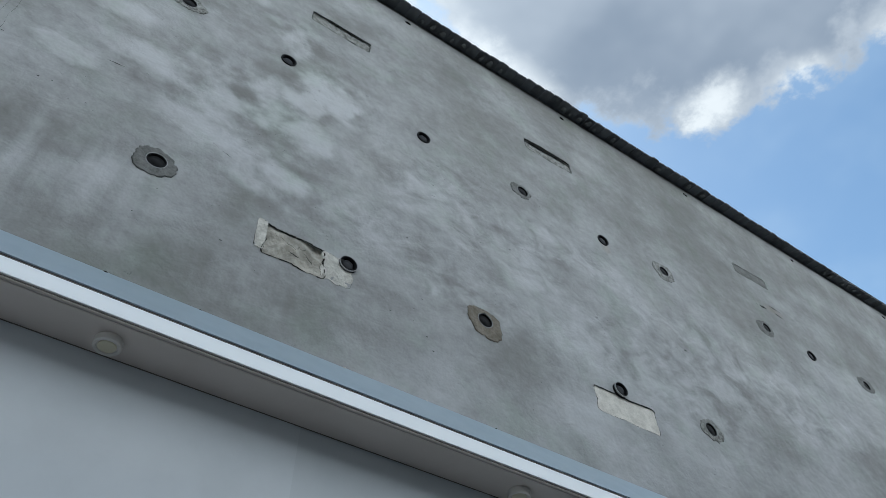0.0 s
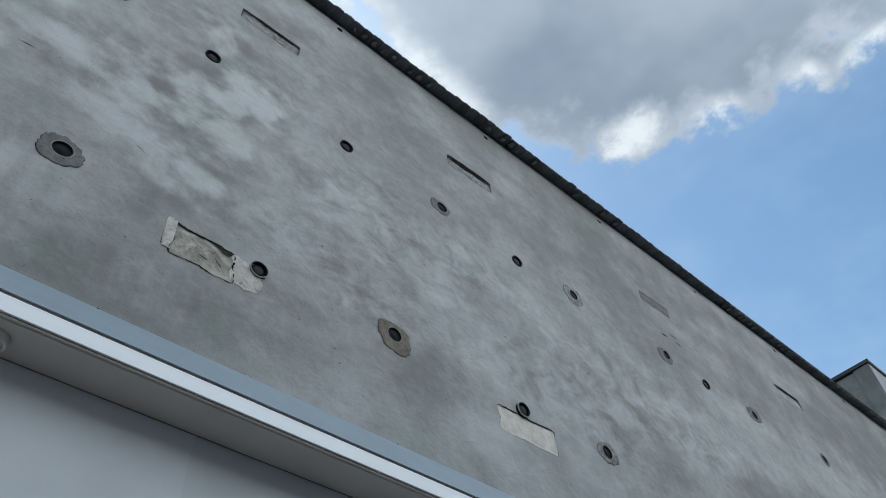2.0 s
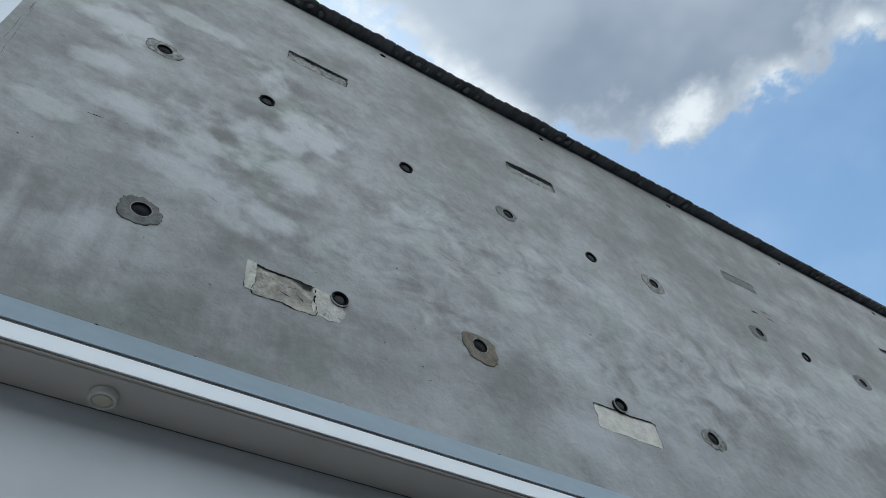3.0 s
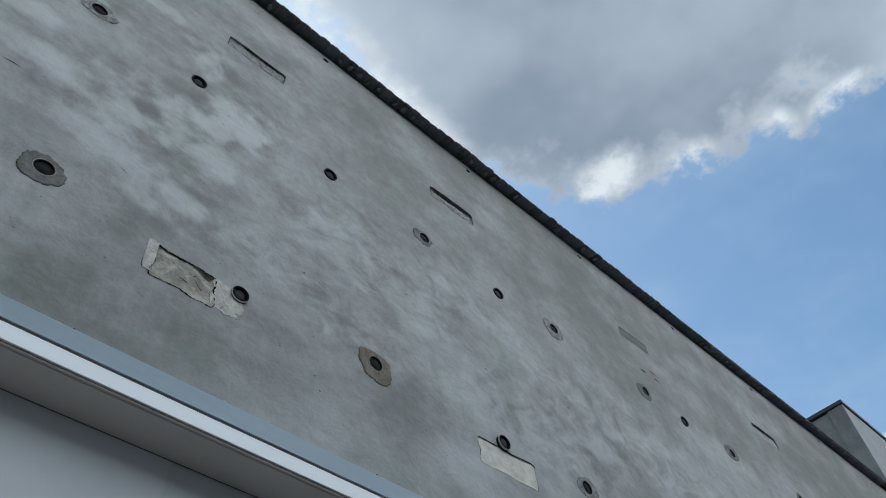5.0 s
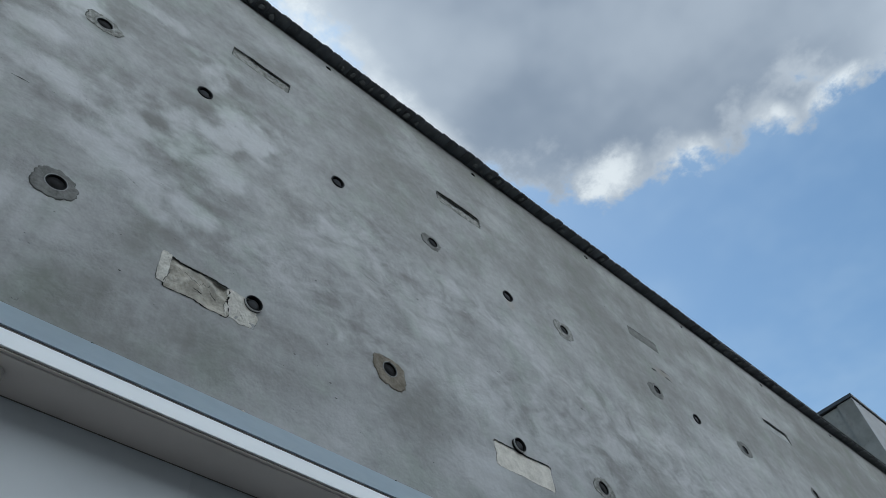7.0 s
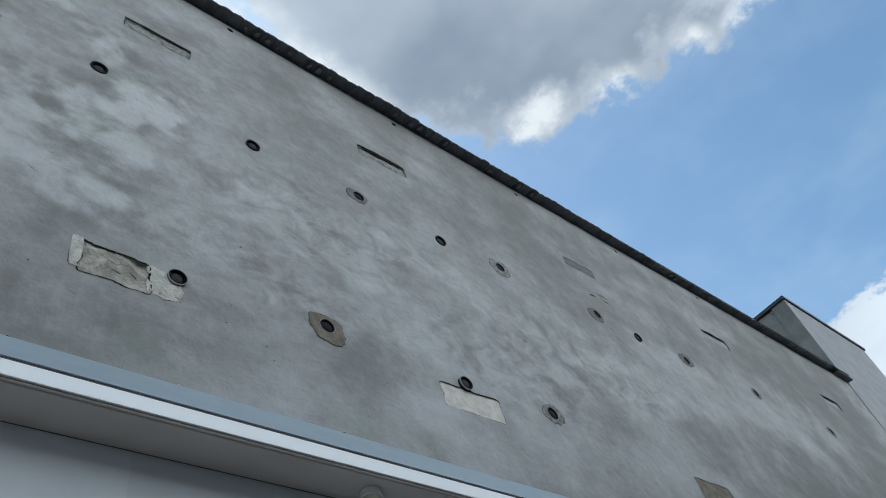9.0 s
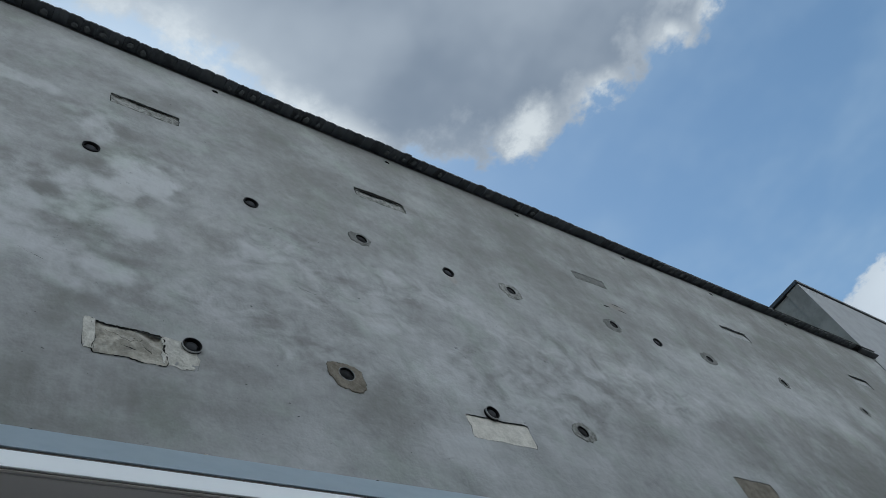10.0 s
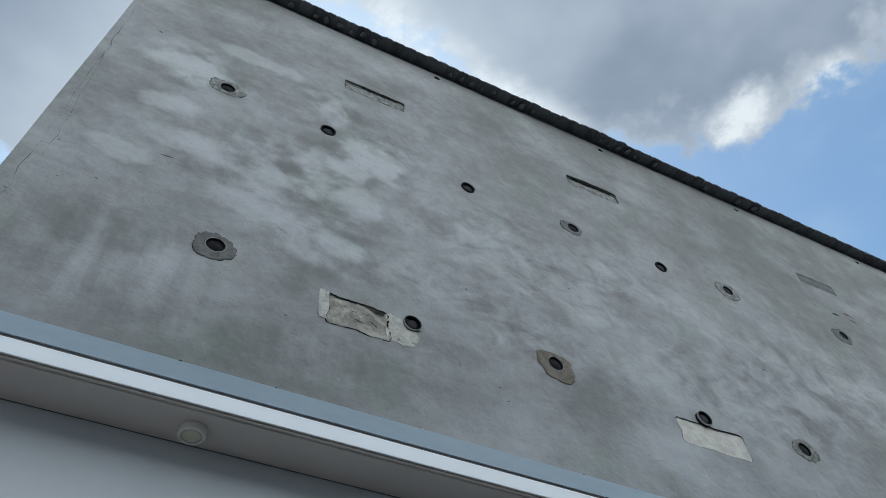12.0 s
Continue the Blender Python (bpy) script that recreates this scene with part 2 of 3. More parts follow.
def painted(name, colour, roughness=0.45, metal=0.0, dirt=0.12, gloss=0.5):
    n = material(name, roughness, metal, gloss)
    a, b = n.noise(n.where, 2.2, 5.0, 0.6), n.noise(n.where, 140.0, 2.0, 0.5)
    c = n.mix(n.step(a, 0.4, 0.75, 0.0, dirt), colour, tuple(k * 0.55 for k in colour))
    return finish(n, c, b, 0.04, 0.002, n.step(a, 0.3, 0.7, roughness * 0.85, roughness * 1.2))


def tile_material():
    n = material("weathered_dark_tile", 0.75)
    info = n.tree.nodes.new("ShaderNodeObjectInfo")
    a = n.noise(n.where, 22.0, 5.0, 0.65)
    colour = n.mix(info.outputs["Random"], (0.085, 0.09, 0.097), (0.165, 0.172, 0.185))
    colour = n.mix(n.step(a, 0.5, 0.72, 0.0, 0.6), colour, (0.16, 0.165, 0.15))
    return finish(n, colour, a, 0.5, 0.01)


PLASTER = plaster()
MORTAR_GREY = mortar("grey_mortar", (0.13, 0.13, 0.122), (0.23, 0.23, 0.22))
MORTAR_TAN = mortar("tan_mortar", (0.16, 0.14, 0.11), (0.275, 0.245, 0.20))
MORTAR_PALE = mortar("pale_mortar", (0.60, 0.57, 0.505), (0.80, 0.76, 0.69))
MORTAR_MOTTLED = mortar("mottled_mortar", (0.15, 0.15, 0.137), (0.40, 0.40, 0.375), 16.0, 0.9)
MORTAR_LIKE = mortar("smooth_grey_mortar", (0.27, 0.272, 0.265), (0.39, 0.395, 0.39), 4.0, 0.4)
STONE = mortar("rough_stone", (0.27, 0.255, 0.22), (0.57, 0.535, 0.465), 6.0, 1.0)
MORTAR_SAND = mortar("sandy_mortar", (0.46, 0.44, 0.39), (0.72, 0.695, 0.635), 11.0, 0.9)
PIPE = painted("black_pipe", (0.012, 0.012, 0.013), 0.7, 0.0, 0.1, 0.2)
PIPE_RIM = painted("worn_pipe_rim", (0.30, 0.30, 0.295), 0.6)
PIPE_CAP = painted("grey_cap", (0.02, 0.021, 0.024), 0.5, 0.0, 0.12, 0.2)
TILE = tile_material()
CREVICE = mortar("crevice", (0.010, 0.010, 0.009), (0.025, 0.024, 0.022), 30.0, 0.3, 0.05)
DARK = mortar("dark_bed", (0.05, 0.05, 0.048), (0.11, 0.11, 0.105), 14.0)
DAB = mortar("mortar_dab", (0.11, 0.115, 0.115), (0.20, 0.205, 0.205), 20.0)
ZINC = painted("blue_grey_zinc", (0.47, 0.555, 0.615), 0.38, 0.5, 0.12)
FASCIA = painted("white_coated_metal", (0.94, 0.94, 0.935), 0.5, 0.0, 0.015)
SOFFIT = painted("cream_soffit", (0.68, 0.605, 0.55), 0.6)
LOWER = painted("white_wall_paint", (0.66, 0.69, 0.72), 0.75)
# same white paint, with the dimmer light of its facing put into the colour
LOWER_SHADED = painted("white_wall_paint_shaded", (0.615, 0.645, 0.672), 0.75)
# brown of the drip groove, also used to paint shade lines on the eave
BROWN = painted("brown_joint_and_shade", (0.17, 0.15, 0.135), 0.7)
LIP = painted("drip_lip_paint", (0.40, 0.355, 0.325), 0.65)
SIGN = painted("dark_sign_metal", (0.045, 0.04, 0.038), 0.5)
LAMP_BODY = painted("lamp_body", (0.74, 0.70, 0.65), 0.45)
LAMP_GLASS = painted("lamp_diffuser", (0.68, 0.62, 0.46), 0.35)
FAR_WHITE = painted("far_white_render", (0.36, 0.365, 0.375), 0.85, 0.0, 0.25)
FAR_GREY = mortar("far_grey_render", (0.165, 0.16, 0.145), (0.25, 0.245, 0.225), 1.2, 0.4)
FAR_EDGE = painted("far_roof_metal", (0.05, 0.052, 0.055), 0.5, 0.4)
PAVING = mortar("dark_asphalt", (0.085, 0.085, 0.083), (0.13, 0.13, 0.128), 3.0)


# ---- mesh helpers ----
from mathutils.geometry import delaunay_2d_cdt


def part(name, bm, material, parent=None, label="", smooth=False):
    me = bpy.data.meshes.new(name)
    bmesh.ops.recalc_face_normals(bm, faces=bm.faces)
    bm.to_mesh(me)
    bm.free()
    me.materials.append(material)
    if smooth:
        for p in me.polygons:
            p.use_smooth = True
    ob = new(name, me)
    ob.parent = parent
    if label:
        tagged(ob, label)
    return ob


def empty(name, at, label, category, group="", kind=""):
    ob = new(name)
    ob.location = at
    ob.empty_display_size = 0.1
    return tagged(ob, label, category, group, kind)


def box(x0, x1, y0, y1, z0, z1, bevel=0.0, bm=None):
    bm = bm or bmesh.new()
    r = bmesh.ops.create_cube(bm, size=1, matrix=Matrix.Translation(((x0 + x1) / 2, (y0 + y1) / 2, (z0 + z1) / 2)) @ Matrix.Diagonal((x1 - x0, y1 - y0, z1 - z0, 1)))
    if bevel:
        edges = list({e for v in r["verts"] for e in v.link_edges})
        bmesh.ops.bevel(bm, geom=edges, offset=bevel, segments=2, affect="EDGES", profile=0.6)
    return bm


def prism(profile, x0, x1, steps=1):
    """A profile of (y, z) drawn along x."""
    bm = bmesh.new()
    rings = [[bm.verts.new((x0 + (x1 - x0) * i / steps, y, z)) for y, z in profile] for i in range(steps + 1)]
    k = len(profile)
    for a, b in zip(rings, rings[1:]):
        for i in range(k):
            bm.faces.new((a[i], a[(i + 1) % k], b[(i + 1) % k], b[i]))
    bm.faces.new(rings[0])
    bm.faces.new(rings[-1])
    return bm


def turned(rings, segments=40):
    """A body turned about the y axis through the origin: rings of (radius, y)."""
    bm = bmesh.new()
    loops = []
    for r, y in rings:
        if r <= 0:
            loops.append([bm.verts.new((0, y, 0))])
        else:
            loops.append([bm.verts.new((r * math.cos(2 * math.pi * i / segments), y, r * math.sin(2 * math.pi * i / segments))) for i in range(segments)])
    for a, b in zip(loops, loops[1:]):
        for i in range(segments):
            j = (i + 1) % segments
            f = [a[i % len(a)], a[j % len(a)], b[j % len(b)], b[i % len(b)]]
            f = list(dict.fromkeys(f))
            if len(f) > 2:
                bm.faces.new(f)
    return bm


def outline(w, h, power, rough, seed, lean=0.0, count=64):
    """An uneven closed line about the origin: a superellipse w by h, broken by noise, sheared by lean."""
    pts = []
    for i in range(count):
        a = 2 * math.pi * i / count
        c, s = math.cos(a), math.sin(a)
        r = (abs(c) ** power + abs(s) ** power) ** (-1 / power)
        x, z = r * c * w / 2, r * s * h / 2
        k = noise.noise((c * 1.6, s * 1.6, seed * 3.7)) * rough + noise.noise((x * 34, z * 34, seed)) * rough * 0.4 + noise.noise((x * 90, z * 90, seed)) * rough * 0.1
        x, z = x + k * c * min(w, h), z + k * s * min(w, h)
        pts.append((x + lean * z, z))
    return pts


def dial(reach, seed, count=120):
    """A closed line about the origin through twelve reaches, with ragged bits between."""
    pts = []
    for i in range(count):
        f = i * 12 / count
        k, g = int(f), f - int(f)
        a, b, c, d = (reach[(k + j) % 12] for j in (-1, 0, 1, 2))
        r = b + 0.5 * g * (c - a + g * (2 * a - 5 * b + 4 * c - d + g * (3 * (b - c) + d - a)))
        t = 2 * math.pi * i / count
        x, z = r * math.cos(t), r * math.sin(t)
        r += 0.022 * noise.noise((x * 24, z * 24, seed)) + 0.012 * noise.noise((x * 70, z * 70, seed))
        pts.append((r * math.cos(t), r * math.sin(t)))
    return pts


def wave(x, z):
    """How far the render swells out of its plane, in metres (towards the street is negative y)."""
    return 0.007 * noise.noise((x * 0.9, z * 1.4, 0.3)) + 0.004 * noise.noise((x * 2.6, z * 4.0, 5.1))


def crack(points, width, seed, parent, closed=False, name="crack"):
    """A thin ragged crevice along a line of (x, z) points on the wall."""
    bm = bmesh.new()
    pairs = []
    count = len(points)
    for i, (x, z) in enumerate(points):
        ax, az = points[(i - 1) % count if closed else max(i - 1, 0)]
        bx, bz = points[(i + 1) % count if closed else min(i + 1, count - 1)]
        d = math.hypot(bx - ax, bz - az) or 1
        nx, nz = -(bz - az) / d, (bx - ax) / d
        w = width * max(0.06, 0.55 + 1.3 * noise.noise((x * 7, z * 7, seed)) + 0.7 * noise.noise((x * 40, z * 40, seed)))
        if name == "open_joint":
            w = width * (0.7 + 0.5 * noise.noise((x * 5, z * 5, seed)) + 0.2 * noise.noise((x * 40, z * 40, seed)))
        if not closed:
            w *= math.sin(math.pi * (i + 0.3) / (count - 0.4)) ** 0.5
        y = wave(x, z) - 0.0035
        pairs.append((bm.verts.new((x + nx * w / 2, y, z + nz * w / 2)), bm.verts.new((x - nx * w / 2, y, z - nz * w / 2))))
    for i in range(count if closed else count - 1):
        a, b = pairs[i], pairs[(i + 1) % count]
        bm.faces.new((a[0], a[1], b[1], b[0]))
    return part(name, bm, CREVICE, parent)


def inside(loop, pts):
    hit = np.zeros(len(pts), bool)
    lp = np.array(loop)
    for (ax, az), (bx, bz) in zip(lp, np.roll(lp, -1, 0)):
        if az != bz:
            hit ^= ((az > pts[:, 1]) != (bz > pts[:, 1])) & (pts[:, 0] < (bx - ax) * (pts[:, 1] - az) / (bz - az) + ax)
    return hit


def ring(x, z, r, count=32):
    return [(x + r * math.cos(2 * math.pi * i / count), z + r * math.sin(2 * math.pi * i / count)) for i in range(count)]


def patch(name, cx, cz, line, front, rough, material, parent, label="", seed=0, tilt=0.0, back=0.05, pipe_at=None, chisel=0.0, step=0.018):
    """A skim of mortar filling a closed line on the wall; front: how far proud (negative: set back), tilt: metres its top is set back more,
    pipe_at: a pipe that it leaves free, chisel: depth of split, slanting ridges."""
    line = [(cx + x, cz + z) for x, z in line]
    xs, zs = [p[0] for p in line], [p[1] for p in line]
    low, high = min(zs), max(zs)
    grid = np.array([(x, z) for x in np.arange(min(xs), max(xs), step) for z in np.arange(low, high, step)])
    grid += np.random.uniform(-0.3 * step, 0.3 * step, grid.shape)
    mx, mz = np.mean(xs), np.mean(zs)
    keep = inside([(mx + (x - mx) * 0.97, mz + (z - mz) * 0.94) for x, z in line], grid)
    bounds = [line]
    if pipe_at:
        bounds.append(ring(*pipe_at, PIPE_R + 0.003))
        keep &= ~inside(ring(*pipe_at, PIPE_R + 0.012), grid)
    pts, edges = [Vector(p) for p in grid[keep]], []
    for lp in bounds:
        k = len(pts)
        pts += [Vector(p) for p in lp]
        edges += [(k + i, k + (i + 1) % len(lp)) for i in range(len(lp))]
    v, _, tris, *_ = delaunay_2d_cdt(pts, edges, [], 0, 1e-6)
    v = np.array([tuple(p) for p in v])
    mid = np.array([v[list(t)].mean(0) for t in tris])
    good = inside(line, mid)
    if pipe_at:
        good &= ~inside(bounds[1], mid)

    def depth(x, z):
        y = wave(x, z) - front + tilt * (z - low) / (high - low)
        y += rough * (noise.noise((x * 9, z * 9, seed)) + 0.6 * noise.noise((x * 25, z * 25, seed)) + 0.35 * noise.noise((x * 60, z * 60, seed)))
        if chisel:
            y += chisel * (abs(noise.noise((x * 3.5 + z * 4, z * 5 - x * 4, seed))) - 0.25) * 2.5
        return y

    verts = [(x, depth(x, z), z) for x, z in v]
    faces = [tuple(t) for t, g in zip(tris, good) if g]
    k, c = len(verts), len(line)
    verts += [(x, depth(x, z), z) for x, z in line] + [(x, depth(x, z) + back, z) for x, z in line]
    faces += [(k + i, k + (i + 1) % c, k + c + (i + 1) % c, k + c + i) for i in range(c)]
    bm = bmesh.new()
    made = [bm.verts.new(p) for p in verts]
    for f in faces:
        bm.faces.new([made[i] for i in f])
    bmesh.ops.delete(bm, geom=[a for a in bm.verts if not a.link_faces], context="VERTS")
    return part(name, bm, material, parent, label, smooth=False)


# ---- the plan ----
LEFT, END, TOP, DEEP = -1.58, 20.03, 11.69, 0.5
PIPE_R = 0.085

# pipe ends: x, z, how far they stand out, patch (width, height, power, lean, mortar, proud, its reach at the twelve hours of a dial, from three o'clock on) or None
PIPES = [
    (-0.30, 9.01, 0.004, (0.42, 0.26, 1.35, -0.25, MORTAR_MOTTLED, 0.004, (0.202, 0.148, 0.131, 0.116, 0.137, 0.186, 0.192, 0.181, 0.138, 0.139, 0.137, 0.179))),
    (0.83, 8.95, 0.012, None),
    (0.075, 6.475, 0.004, (0.34, 0.31, 2.0, 0.1, MORTAR_GREY, 0.006, (0.17, 0.148, 0.137, 0.138, 0.143, 0.175, 0.164, 0.193, 0.198, 0.179, 0.173, 0.184))),
    (2.55, 8.90, 0.012, None),
    (4.00, 8.935, 0.006, (0.33, 0.25, 1.5, -0.1, MORTAR_GREY, 0.004, (0.133, 0.105, 0.105, 0.105, 0.114, 0.165, 0.189, 0.173, 0.145, 0.134, 0.131, 0.123))),
    (1.815, 6.30, 0.022, None),
    (3.28, 6.40, 0.004, (0.38, 0.36, 1.6, -0.15, MORTAR_TAN, 0.006, (0.175, 0.175, 0.136, 0.13, 0.15, 0.206, 0.198, 0.184, 0.206, 0.208, 0.249, 0.209))),
    (4.95, 6.285, 0.035, None),
    (6.31, 6.34, 0.006, (0.36, 0.27, 1.9, 0.05, MORTAR_MOTTLED, 0.005, (0.183, 0.154, 0.146, 0.137, 0.132, 0.144, 0.173, 0.165, 0.144, 0.143, 0.159, 0.172))),
    (5.30, 8.845, 0.012, None),
    (6.405, 8.91, 0.006, (0.43, 0.28, 1.35, -0.1, MORTAR_MOTTLED, 0.005, (0.171, 0.169, 0.16, 0.133, 0.146, 0.196, 0.207, 0.179, 0.212, 0.187, 0.185, 0.186))),
    (8.475, 8.925, 0.006, (0.36, 0.25, 1.3, -0.1, MORTAR_GREY, 0.004, (0.126, 0.124, 0.118, 0.111, 0.122, 0.16, 0.224, 0.22, 0.197, 0.168, 0.163, 0.14))),
    (9.43, 8.84, 0.012, None),
    (10.78, 8.87, 0.006, (0.36, 0.24, 1.2, -0.1, MORTAR_GREY, 0.004, (0.197, 0.206, 0.173, 0.157, 0.15, 0.193, 0.203, 0.186, 0.15, 0.13, 0.14, 0.164))),
    (13.0, 8.91, 0.006, (0.30, 0.24, 1.6, 0.0, MORTAR_GREY, 0.004)),
    (15.82, 8.87, 0.008, (0.36, 0.22, 1.5, -0.1, MORTAR_GREY, 0.003)),
]
HOLES = [(2.26, 11.59), (5.06, 11.585), (7.75, 11.585), (10.47, 11.59), (13.2, 11.59), (15.95, 11.59)]
# blocked beam pockets: x, z of the middle, width, height, setback, tilt, mortar, roughness
POCKETS = [
    (1.345, 10.245, 0.80, 0.22, 0.008, 0.008, MORTAR_MOTTLED, 0.006),
    (4.585, 10.18, 0.81, 0.25, 0.010, 0.010, MORTAR_MOTTLED, 0.004),
    (8.67, 10.13, 0.74, 0.21, 0.001, 0.003, MORTAR_GREY, 0.002),
    (12.72, 10.16, 0.82, 0.27, 0.004, 0.022, MORTAR_LIKE, 0.002),
    (17.32, 10.11, 0.80, 0.27, 0.004, 0.026, MORTAR_LIKE, 0.002),
    (1.33, 6.172, 0.55, 0.345, 0.005, 0.003, STONE, 0.006),
    (5.0, 6.07, 0.83, 0.31, -0.001, 0.003, MORTAR_PALE, 0.003),
    (9.29, 5.97, 0.82, 0.33, 0.002, 0.003, MORTAR_TAN, 0.003),
]
pocket_lines = [outline(w, h, 26.0, 0.06 if i < 5 else 0.085, 11 + i, -0.03, 150) for i, (x, z, w, h, *_) in enumerate(POCKETS)]

# ---- the big rendered wall, with its openings ----
loops = []
for x, z, *_ in PIPES:
    loops.append([(x + (PIPE_R + 0.003) * math.cos(2 * math.pi * i / 32), z + (PIPE_R + 0.003) * math.sin(2 * math.pi * i / 32)) for i in range(32)])
for i, (x, z) in enumerate(HOLES):
    loops.append([(x + px, z + pz) for px, pz in outline(0.10, 0.076, 2, 0.10, i, count=16)])
for (x, z, *_), line in zip(POCKETS, pocket_lines):
    loops.append([(x + px, z + pz) for px, pz in line])


def big_wall():
    xs, zs = np.linspace(LEFT, END, 150), np.linspace(0, TOP, 84)
    grid = np.array([(x, z) for x in xs for z in zs])
    grid[:, 0] += np.where((grid[:, 0] > LEFT) & (grid[:, 0] < END), np.random.uniform(-0.03, 0.03, len(grid)), 0)
    free = np.ones(len(grid), bool)
    for lp in loops:
        c = np.mean(lp, 0)
        free &= ~inside([(c[0] + (x - c[0]) * 1.06, c[1] + (z - c[1]) * 1.06) for x, z in lp], grid)
    pts = [Vector(p) for p in grid[free]]
    edges = []
    for lp in loops:
        k = len(pts)
        pts += [Vector(p) for p in lp]
        edges += [(k + i, k + (i + 1) % len(lp)) for i in range(len(lp))]
    v, _, tris, *_ = delaunay_2d_cdt(pts, edges, [], 0, 1e-6)
    v = np.array([tuple(p) for p in v])
    mid = np.array([v[list(t)].mean(0) for t in tris])
    keep = np.ones(len(tris), bool)
    for lp in loops:
        keep &= ~inside(lp, mid)
    verts = [(x, wave(x, z), z) for x, z in v]
    faces = [tuple(t) for t, k in zip(tris, keep) if k]
    for i, lp in enumerate(loops):          # the reveals of the openings
        k, depth = len(verts), 0.22 if i < len(PIPES) + len(HOLES) else 0.09
        verts += [(x, wave(x, z), z) for x, z in lp] + [(x, depth, z) for x, z in lp]
        c = len(lp)
        faces += [(k + j, k + (j + 1) % c, k + c + (j + 1) % c, k + c + j) for j in range(c)]
        faces.append(tuple(range(k + c, k + 2 * c)))
    k = len(verts)                          # ends, top and back
    for x in (LEFT, END):
        n0 = len(verts)
        verts += [(x, wave(x, z), z) for z in zs] + [(x, DEEP, z) for z in zs]
        faces += [(n0 + j, n0 + j + 1, n0 + len(zs) + j + 1, n0 + len(zs) + j) for j in range(len(zs) - 1)]
    n0 = len(verts)
    verts += [(LEFT, 0, TOP), (END, 0, TOP), (END, DEEP, TOP), (LEFT, DEEP, TOP), (LEFT, DEEP, 0), (END, DEEP, 0)]
    faces += [(n0, n0 + 1, n0 + 2, n0 + 3), (n0 + 3, n0 + 2, n0 + 5, n0 + 4)]
    me = bpy.data.meshes.new("wall_north")
    me.from_pydata(verts, [], faces)
    me.materials.append(PLASTER)
    return tagged(new("wall_north", me), "tall grey cement-rendered gable wall with blotchy pale stains", "wall", kind="structure")


wall = big_wall()

# ---- ground ----
bm = bmesh.new()
bmesh.ops.create_grid(bm, x_segments=8, y_segments=8, size=2000)
tagged(part("ground", bm, PAVING), "dark asphalt yard in front of the walls", "ground", kind="structure")

# ---- unseen plain wall added across the yard, behind the eye, to block low light ----
tagged(part("wall_south", box(-14, 26, -12.3, -12.0, 0.0, 9.0), DARK), "unseen plain dark wall added across the yard to block low light", "wall", kind="structure")

# ---- lower wall under the eave ----
tagged(part("wall_lower", box(LEFT, 1.588, -0.09, -0.012, 0.0, 4.535), LOWER), "smooth white-painted wall below the projecting eave", "wall", kind="structure")
tagged(part("wall_lower_east", box(1.588, END - 0.1, -0.0875, -0.012, 0.0, 4.535), LOWER_SHADED), "smooth white-painted wall below the projecting eave, slightly shaded in its colour", "wall", kind="structure")


def sign_bar():
    """A raised dark bar with a flared, straight-topped head, fixed just off the wall."""
    head, stem, height, flare = 0.19, 0.105, 0.55, 0.075
    half = []
    for i in range(13):
        f = i / 12
        half.append((stem + (head - stem) * (1 - math.sin(f * math.pi / 2)), -0.012 - flare * (1 - math.cos(f * math.pi / 2))))
    side = [(head, 0.0)] + half + [(stem, -height)]
    profile = side + [(-x, z) for x, z in reversed(side)]
    bm = bmesh.new()
    face = bm.faces.new([bm.verts.new((x, 0, z)) for x, z in profile])
    out = bmesh.ops.extrude_face_region(bm, geom=[face])
    bmesh.ops.translate(bm, vec=(0, -0.018, 0), verts=[v for v in out["geom"] if isinstance(v, bmesh.types.BMVert)])
    return bm


sign = empty("raised_sign_bar", (1.615, -0.135, 3.688), "dark raised metal sign bar with a flared head", "sign")
part("bar", sign_bar(), SIGN, sign)
for dx, dz in ((0, -0.12), (0, -0.45)):
    part("spacer", turned([(0.0, -0.001), (0.012, -0.001), (0.012, 0.046), (0.0, 0.046)], 16), PIPE_RIM, sign).location = (dx, 0, dz)

# ---- projecting eave ----
eave = empty("projecting_eave", (0, -0.09, 4.5), "white metal-clad eave with a zinc cover, fixed to the wall", "eave", kind="structure")
E0, E1 = LEFT, END - 0.1


def eave_part(name, profile, material, label=""):
    ob = part(name, prism(profile, E0, E1, 24), material, None, label)
    ob.parent = eave
    ob.matrix_parent_inverse = Matrix.Translation((0, 0.09, -4.5))
    return ob


eave_part("soffit", [(-0.412, 4.500), (-0.092, 4.500), (-0.092, 4.54), (-0.412, 4.54)], SOFFIT, "cream-grey painted soffit board")
eave_part("drip_lip", [(-0.430, 4.511), (-0.424, 4.503), (-0.414, 4.5015), (-0.414, 4.5142), (-0.430, 4.5142)], LIP)
# thin strip added as the dark shade line where soffit meets wall
eave_part("corner_joint", [(-0.0965, 4.4995), (-0.0925, 4.4995), (-0.0925, 4.494), (-0.0945, 4.495)], BROWN, "thin dark strip painted in for the shade line in the corner")
eave_part("drip_groove", [(-0.425, 4.5145), (-0.35, 4.5145), (-0.35, 4.5275), (-0.425, 4.5275)], BROWN)
eave_part("fascia", [(-0.438, 4.532), (-0.434, 4.528), (-0.31, 4.528), (-0.31, 4.718), (-0.335, 4.724), (-0.343, 4.720)], FASCIA, "glossy white fascia strip")
# recess under the zinc; the overhang's shade is put into its brown
eave_part("shadow_gap", [(-0.322, 4.7245), (-0.29, 4.7245), (-0.29, 4.752), (-0.322, 4.752)], BROWN)
